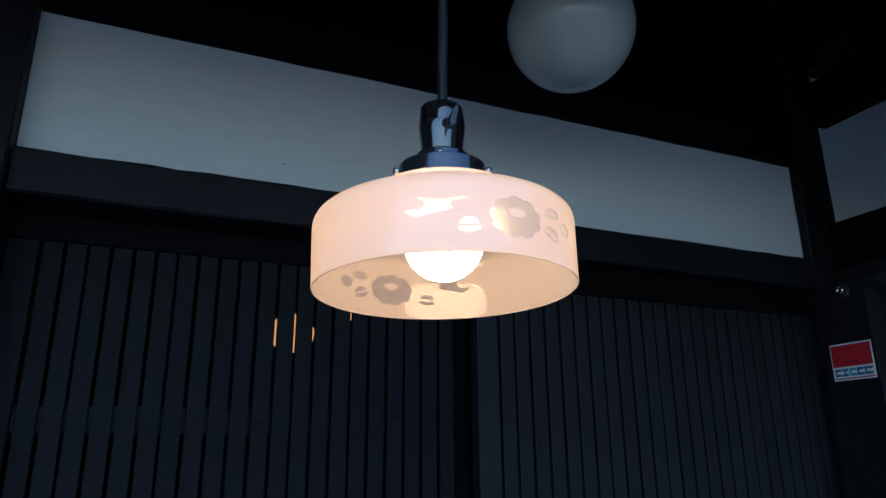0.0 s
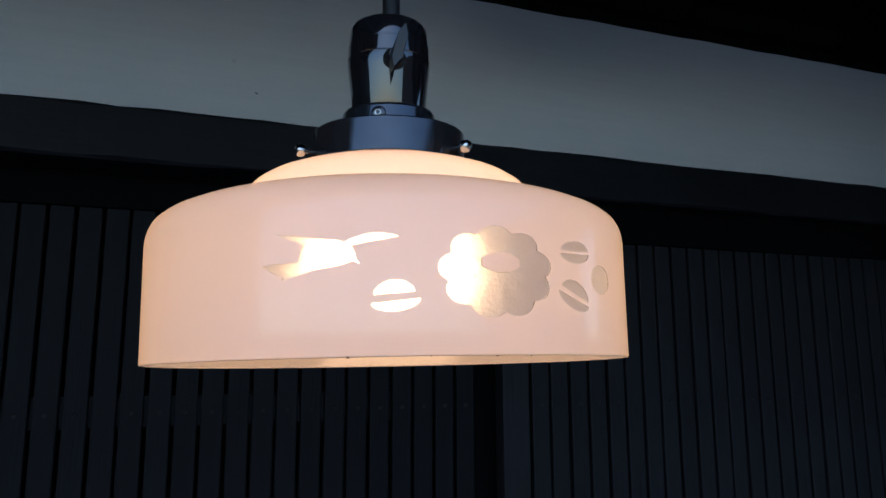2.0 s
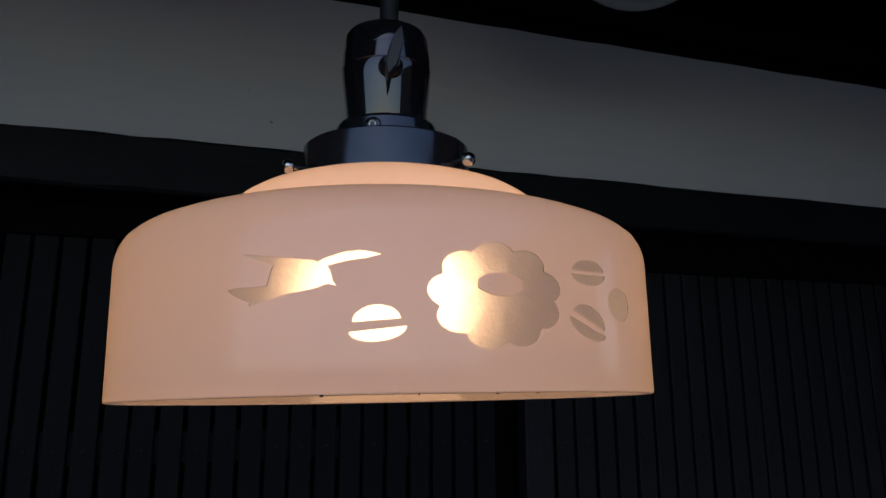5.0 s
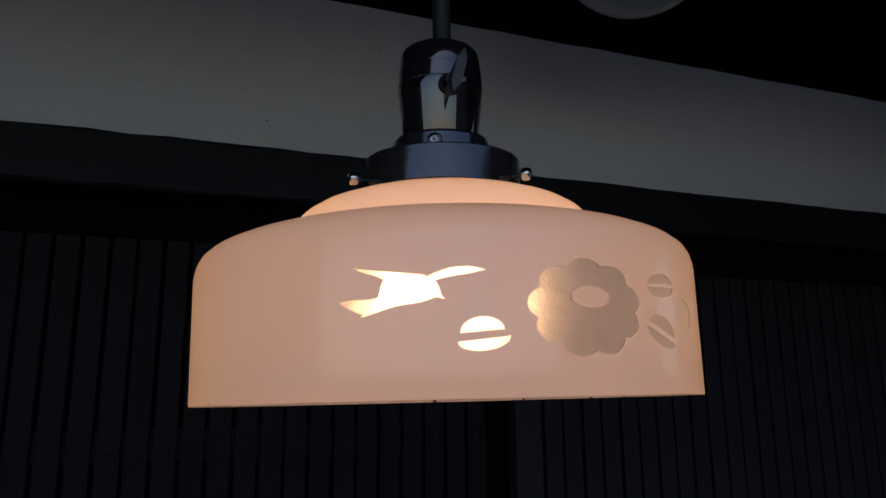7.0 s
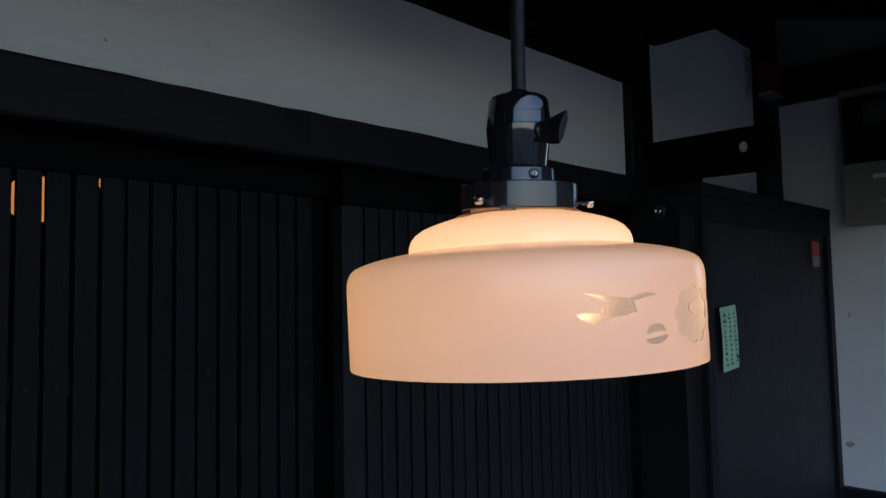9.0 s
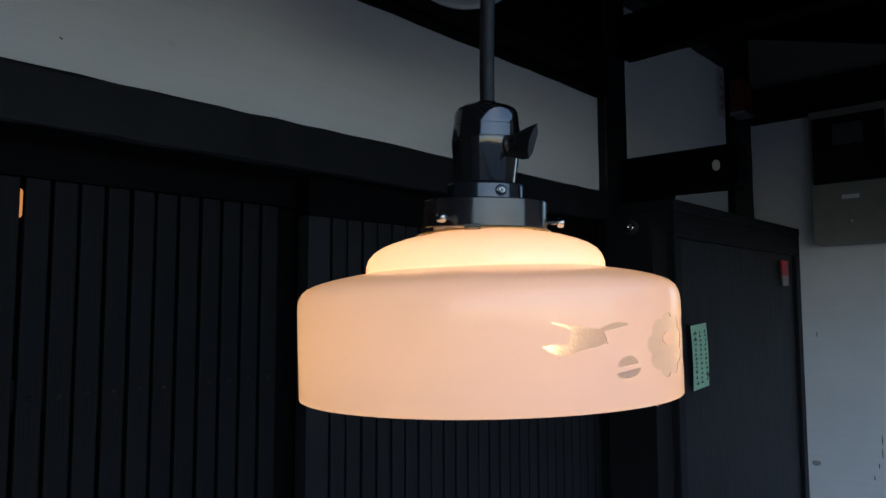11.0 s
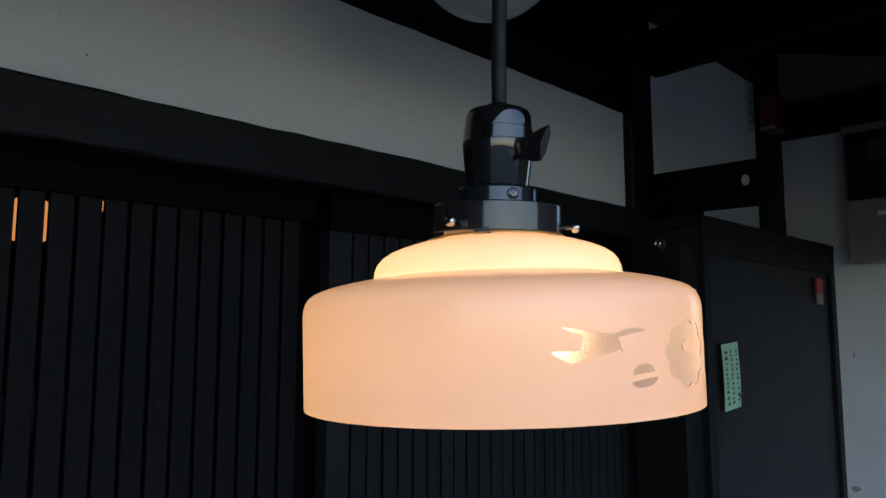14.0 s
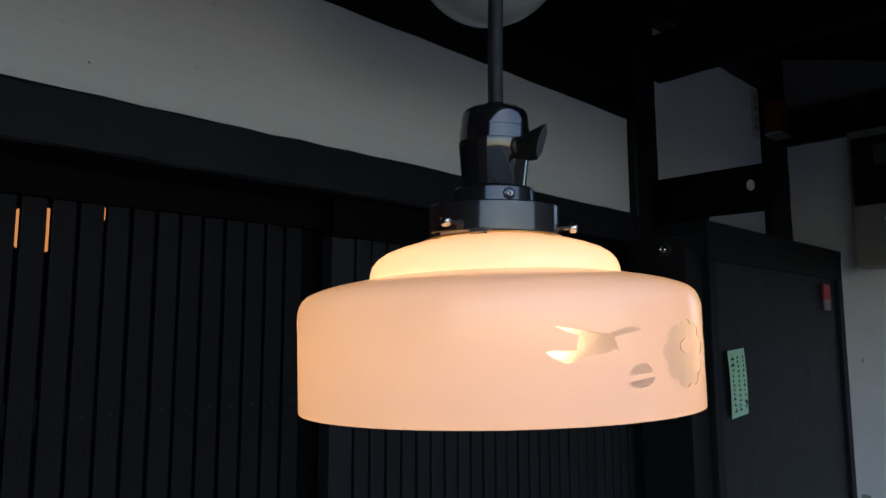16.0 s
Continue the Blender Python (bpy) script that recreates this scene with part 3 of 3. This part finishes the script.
for deg in (188, 307, 68):
    bm = lathe([(0, -0.004), (0.0012, -0.004), (0.0012, 0.0056), (0.0014, 0.0058), (0.0027, 0.0061), (0.0030, 0.0068), (0.0030, 0.0090), (0.0024, 0.0100), (0, 0.0103)], 20)
    moved(bm, Matrix.Rotation(radians(deg), 4, "Z") @ Matrix.Translation((0.0362, 0, 0.0995)) @ Matrix.Rotation(math.pi / 2, 4, "Y"))
    smooth(part("screw", upright(bm), NICKEL, lamp, "nickel thumb screw"))
    bm = box((0.0330, -0.0045, 0.0925), (0.0385, 0.0045, 0.0962), 0.0004)
    part("clip", upright(moved(bm, Matrix.Rotation(radians(deg + 22), 4, "Z"))), ENAMEL, lamp)
wire = bmesh.new()
ringw = []
for k in range(72):
    a = 2 * math.pi * k / 72
    ringw.append([wire.verts.new(((0.0392 + 0.0006 * math.cos(b)) * math.cos(a), (0.0392 + 0.0006 * math.cos(b)) * math.sin(a), 0.0898 + 0.0006 * math.sin(b))) for b in (0, 1.26, 2.51, 3.77, 5.03)])
for k in range(72):
    for j in range(5):
        wire.faces.new((ringw[k][j], ringw[(k + 1) % 72][j], ringw[(k + 1) % 72][(j + 1) % 5], ringw[k][(j + 1) % 5]))
bmesh.ops.recalc_face_normals(wire, faces=wire.faces[:])
smooth(part("spring_wire", wire, BRASS, lamp, "thin brass spring ring"))

# the socket: a stepped cap over a tapering body
socket = smooth(part("lamp_socket", crisp(upright(lathe([(0.0120, 0.1226), (0.0174, 0.1230), (0.0178, 0.1238), (0.0181, 0.1262), (0.0199, 0.1440), (0.0203, 0.1478), (0.0203, 0.1497), (0.0199, 0.1500), (0.0199, 0.1503), (0.0202, 0.1506),
                                                   (0.0199, 0.1582), (0.0195, 0.1586), (0.0195, 0.1590), (0.0191, 0.1650), (0.0186, 0.1675), (0.0174, 0.1694), (0.0150, 0.1709), (0.0110, 0.1721), (0.0078, 0.1727), (0.0066, 0.1731), (0.0062, 0.1743), (0.0052, 0.1749), (0, 0.1751)], 64)), 14), BAKELITE, lamp, "black bakelite lamp socket"))
KEY = radians(-97)
keym = Matrix.Rotation(KEY, 4, "Z") @ Matrix.Translation((0.0175, 0, 0.1453)) @ Matrix.Rotation(math.pi / 2, 4, "Y")
key = smooth(part("switch_key", crisp(upright(moved(lathe([(0, 0), (0.0056, 0), (0.0053, 0.0035), (0.0040, 0.0048), (0.0034, 0.0090), (0, 0.0090)], 24), keym)), 35), KEYBLACK, lamp, "black turning key"))
# a boat-shaped wing, thickest along its middle
bm = bmesh.new()
sect = []
for x, lo, hi in ((0.0015, -0.0072, 0.0064), (0.0085, -0.0092, 0.0080), (0.0150, -0.0112, 0.0096), (0.0200, -0.0114, 0.0104)):
    mid, half = (lo + hi) / 2, (hi - lo) / 2
    sect.append([bm.verts.new((x + 0.0010 * (u > 0.5), v * (0.0026 if x > 0.006 else 0.0020), mid + half * u)) for u, v in ((-1, 0), (-0.55, 0.8), (0, 1), (0.55, 0.8), (1, 0), (0.55, -0.8), (0, -1), (-0.55, -0.8))])
for p, q in zip(sect, sect[1:]):
    for j in range(8):
        bm.faces.new((p[j], p[(j + 1) % 8], q[(j + 1) % 8], q[j]))
bm.faces.new(sect[0]), bm.faces.new(sect[-1])
bmesh.ops.recalc_face_normals(bm, faces=bm.faces[:])
moved(bm, Matrix.Rotation(KEY, 4, "Z") @ Matrix.Translation((0.0175, 0, 0.1453)) @ Matrix.Rotation(radians(-14), 4, "X"))
part("wing", upright(bm), KEYBLACK, key)


def tube(points, radius):
    cu = bpy.data.curves.new("tube", "CURVE")
    cu.dimensions, cu.bevel_depth, cu.bevel_resolution, cu.use_fill_caps = "3D", radius, 4, True
    sp = cu.splines.new("BEZIER")
    sp.bezier_points.add(len(points) - 1)
    for b, p in zip(sp.bezier_points, points):
        b.co, b.handle_left_type, b.handle_right_type = p, "AUTO", "AUTO"
    tmp = bpy.data.objects.new("tube", cu)
    scene.collection.objects.link(tmp)
    bpy.context.view_layer.update()
    me = bpy.data.meshes.new_from_object(tmp.evaluated_get(bpy.context.evaluated_depsgraph_get()))
    bpy.data.objects.remove(tmp)
    bpy.data.curves.remove(cu)
    bm = bmesh.new()
    bm.from_mesh(me)
    bpy.data.meshes.remove(me)
    return bm


smooth(part("cord", tube([(0.0, -0.0062, 0.164), (0.0, -0.0075, 0.20), (0.0014, -0.009, 0.25), (0.0006, -0.010, 0.34), (-0.0014, -0.010, 0.55), (-0.0014, -0.012, 0.86)], 0.0045), CORD, lamp, "black cloth-covered cord"))
bulb = smooth(part("light_bulb", lathe([(0, 0.0085)] + [(0.0335 * math.sin(a), 0.042 - 0.0335 * math.cos(a)) for a in [math.pi * k / 24 for k in range(1, 17)]], 48), BULB, lamp, "round white bulb, glowing"))
smooth(part("bulb_base", lathe([(0.0292, 0.0588), (0.0280, 0.0612), (0.0215, 0.0720), (0.0165, 0.0800), (0.0140, 0.0822), (0.0140, 0.1150), (0, 0.1150)], 32), WHITE, lamp, "white plastic base of the bulb"))

# ---- the unlit globe lamp under the eave ----
globe = thing("globe_lamp", (0.677, 0.932, 2.145), "unlit round milk glass globe lamp under the eave", "globe lamp")
GR = 0.1112
smooth(part("globe", lathe([(0, -GR)] + [(GR * math.sin(a), -GR * math.cos(a)) for a in [math.pi * k / 40 for k in range(1, 37)]], 80), GLOBE, globe, "milk white glass globe"))
smooth(part("fitter", lathe([(0.040, 0.100), (0.050, 0.102), (0.050, 0.135), (0.02, 0.145), (0.02, roof_z(0.93) + 0.06 - 2.145), (0, roof_z(0.93) + 0.06 - 2.145)], 48), ENAMEL, globe))

# ---- the lantern inside the house, seen through the slats ----
room = thing("wall_south", (0, 0, 0), "dark walls of the room inside", "wall", kind="structure")
part("panel", box((-0.9, 4.4, 0), (2.4, 4.5, 2.8), 0), ROOM, room)
part("panel", box((-1.0, 1.45, 0), (-0.9, 4.5, 2.8), 0), ROOM, room)
part("panel", box((2.4, 1.45, 0), (2.5, 4.5, 2.8), 0), ROOM, room)
part("panel", box((-1.0, 1.45, 2.75), (2.5, 4.5, 2.85), 0), ROOM, room)
lantern = thing("room_lamp", (0.673, 3.3, 1.995), "warm lit round paper lamp hanging in the dark room", "room lamp")
smooth(part("shade", lathe([(0.02, -0.089)] + [(0.104 * math.sin(a), -0.092 * math.cos(a)) for a in [math.pi * k / 16 for k in range(2, 15)]] + [(0.02, 0.089)], 32), LANTERN, lantern))
smooth(part("stem", lathe([(0.006, 0.088), (0.006, 0.75), (0, 0.75)], 12), INK, lantern))

spark = thing("small_lamp", (0.927, 3.3, 2.095), "small warm lit bulb hanging deep in the dark room", "room lamp")
smooth(part("bulb", lathe([(0.035 * math.sin(math.pi * k / 12), -0.036 * math.cos(math.pi * k / 12)) for k in range(13)], 24), LANTERN, spark))
smooth(part("stem", lathe([(0.005, 0.034), (0.005, 0.655), (0, 0.655)], 12), INK, spark))

# ---- the shutter box beside the door ----
sb = thing("shutter_box", (2.14, 1.16, 0), "black wooden shutter box with a plain panel", "shutter box")
part("panel", box((-0.505, -0.072, 0.05), (0.505, 0.085, 1.842), 0), BOXWOOD, sb)
part("cap", box((-0.512, -0.088, 1.843), (0.515, 0.085, 1.873), 0.004), WOOD_X, sb)
part("frame_top", box((-0.509, -0.086, 1.775), (0.513, -0.073, 1.8425), 0.002), WOOD_X, sb)
part("frame_side", box((-0.509, -0.086, 0.05), (-0.470, -0.073, 1.7745), 0.002), WOOD_Z, sb)
part("frame_side", box((0.470, -0.086, 0.05), (0.513, -0.073, 1.7745), 0.002), WOOD_Z, sb)
part("frame_bottom", box((-0.469, -0.086, 0.05), (0.469, -0.073, 0.12), 0.002), WOOD_X, sb)
# ---- things on the walls ----
def sheet(width, height, bend=0.0, n=6, thick=0.0006):
    """A thin sheet in x and z, its face to -y, slightly curled."""
    bm = bmesh.new()
    rows = []
    for k in range(n + 1):
        z = height * (k / n)
        y = -bend * math.sin(math.pi * k / n * 0.9) - 0.0006
        rows.append([bm.verts.new((x, yy, z)) for x, yy in ((0, y), (width, y), (width, y + thick), (0, y + thick))])
    for p, q in zip(rows, rows[1:]):
        for j in range(4):
            bm.faces.new((p[j], p[(j + 1) % 4], q[(j + 1) % 4], q[j]))
    bm.faces.new(rows[0]), bm.faces.new(rows[-1])
    bmesh.ops.recalc_face_normals(bm, faces=bm.faces[:])
    return bm


st = thing("alarm_sticker", (JX - 0.0004, 1.203, 1.591), "red and white security company sticker on the black jamb", "sticker")
st.rotation_euler, st.scale = (0, 0, -math.pi / 2), (0.69, 1, 0.913)
part("backing", box((0, -0.0010, 0), (0.151, 0, 0.092), 0), WHITE, st)
part("red_field", box((0.004, -0.0016, 0.034), (0.147, -0.0011, 0.088), 0), RED, st, "red field")
for k, (x, w, m) in enumerate(((0.008, 0.022, BLUE), (0.034, 0.022, BLUE), (0.060, 0.024, TEAL), (0.087, 0.024, BLUE), (0.114, 0.029, BLUE))):
    part("mark", box((x, -0.0016, 0.010), (x + w, -0.0011, 0.016), 0), m, st)
    part("mark", box((x, -0.0016, 0.023), (x + w, -0.0011, 0.029), 0), m, st)
    part("mark", box((x + (0 if k != 1 else 0.008), -0.0016, 0.0165), (x + 0.007 + (0 if k != 1 else 0.006), -0.0011, 0.0225), 0), m, st)
part("red_line", box((0.004, -0.0016, 0.003), (0.147, -0.0011, 0.006), 0), RED, st)
part("small_print", box((0.050, -0.0021, 0.044), (0.098, -0.0017, 0.047), 0), RED_DULL, st)

note = thing("green_note", (1.716, 1.0735, 1.380), "pale green paper note with handwritten columns", "paper note")
note.rotation_euler = (0, radians(-3.8), 0)
part("paper", sheet(0.098, 0.168, 0.003), GREEN, note)
rnd = random.Random(5)
for col in range(3):
    z = 0.152
    while z > 0.022:
        h = rnd.uniform(0.005, 0.010)
        w = rnd.uniform(0.008, 0.015) if not (col == 0 and z > 0.13) else 0.02
        x = 0.018 + col * 0.031 + rnd.uniform(-0.002, 0.002)
        bm = box((x - w / 2, -0.0044, z - h), (x + w / 2, -0.0041, z - h * 0.55), 0)
        part("ink_mark", bm, INK, note)
        part("ink_mark", box((x - w / 6, -0.0049, z - h), (x + w / 8, -0.0045, z), 0), INK, note)
        z -= h + rnd.uniform(0.003, 0.007)
part("red_seal", moved(lathe([(0, 0.0002), (0.0055, 0.0002), (0.0055, 0), (0, 0)], 16), Matrix.Translation((0.086, -0.0045, 0.030)) @ facing), RED_DULL, note)

tag = thing("red_tag", (2.437, 1.0735, 1.665), "small red tag with a pale lower end", "tag")
part("red_part", box((0, -0.006, 0.034), (0.062, 0, 0.085), 0.001), RED, tag)
part("pale_part", box((0.006, -0.006, 0.0), (0.060, 0, 0.0338), 0.001), GREYMETAL, tag)

plate = thing("red_box", (2.462, 1.222, 2.289), "small red box on the far post", "red box")
part("case", box((-0.03, -0.05, 0), (0.062, 0, 0.115), 0.006), RED_DULL, plate)
part("shelf", box((-0.03, -0.054, -0.012), (0.062, 0, -0.001), 0.002), GREYMETAL, plate)
talisman = thing("paper_charm", (2.392, 1.2485, 2.275), "narrow pale paper charm with faded print", "paper charm")
part("paper", sheet(0.066, 0.175, 0.001), AGED, talisman)
for z in (0.03, 0.06, 0.10, 0.135):
    part("faded_mark", box((0.022, -0.0030, z), (0.042, -0.0022, z + 0.016), 0), FADED, talisman)

meter = thing("meter_box", (2.66, 0.88, 1.805), "beige electricity meter box with a dark window", "meter box")
part("back", box((-0.10, -0.120, 0), (-0.0, 0.125, 0.465), 0.010), BEIGE, meter)
part("window", box((-0.112, -0.108, 0.205), (-0.101, 0.112, 0.435), 0.005), SMOKED, meter, "dark glossy window")
part("name_plate", box((-0.104, -0.024, 0.150), (-0.101, 0.028, 0.164), 0.0005), WHITE, meter, "pale plate")
smooth(part("lock", moved(lathe([(0, 0.004), (0.007, 0.004), (0.008, 0)], 20), Matrix.Translation((-0.101, 0.004, 0.074)) @ Matrix.Rotation(-math.pi / 2, 4, "Y")), GREYMETAL, meter))
part("side_strip", box((-0.110, -0.135, 0.0), (-0.004, -0.1215, 0.46), 0.003), BEIGE, meter)
# Dark grey slab standing for the faint reflection in the window.
part("window_reflection", box((-0.1145, -0.045, 0.335), (-0.1125, 0.045, 0.405), 0.001), INK, meter)
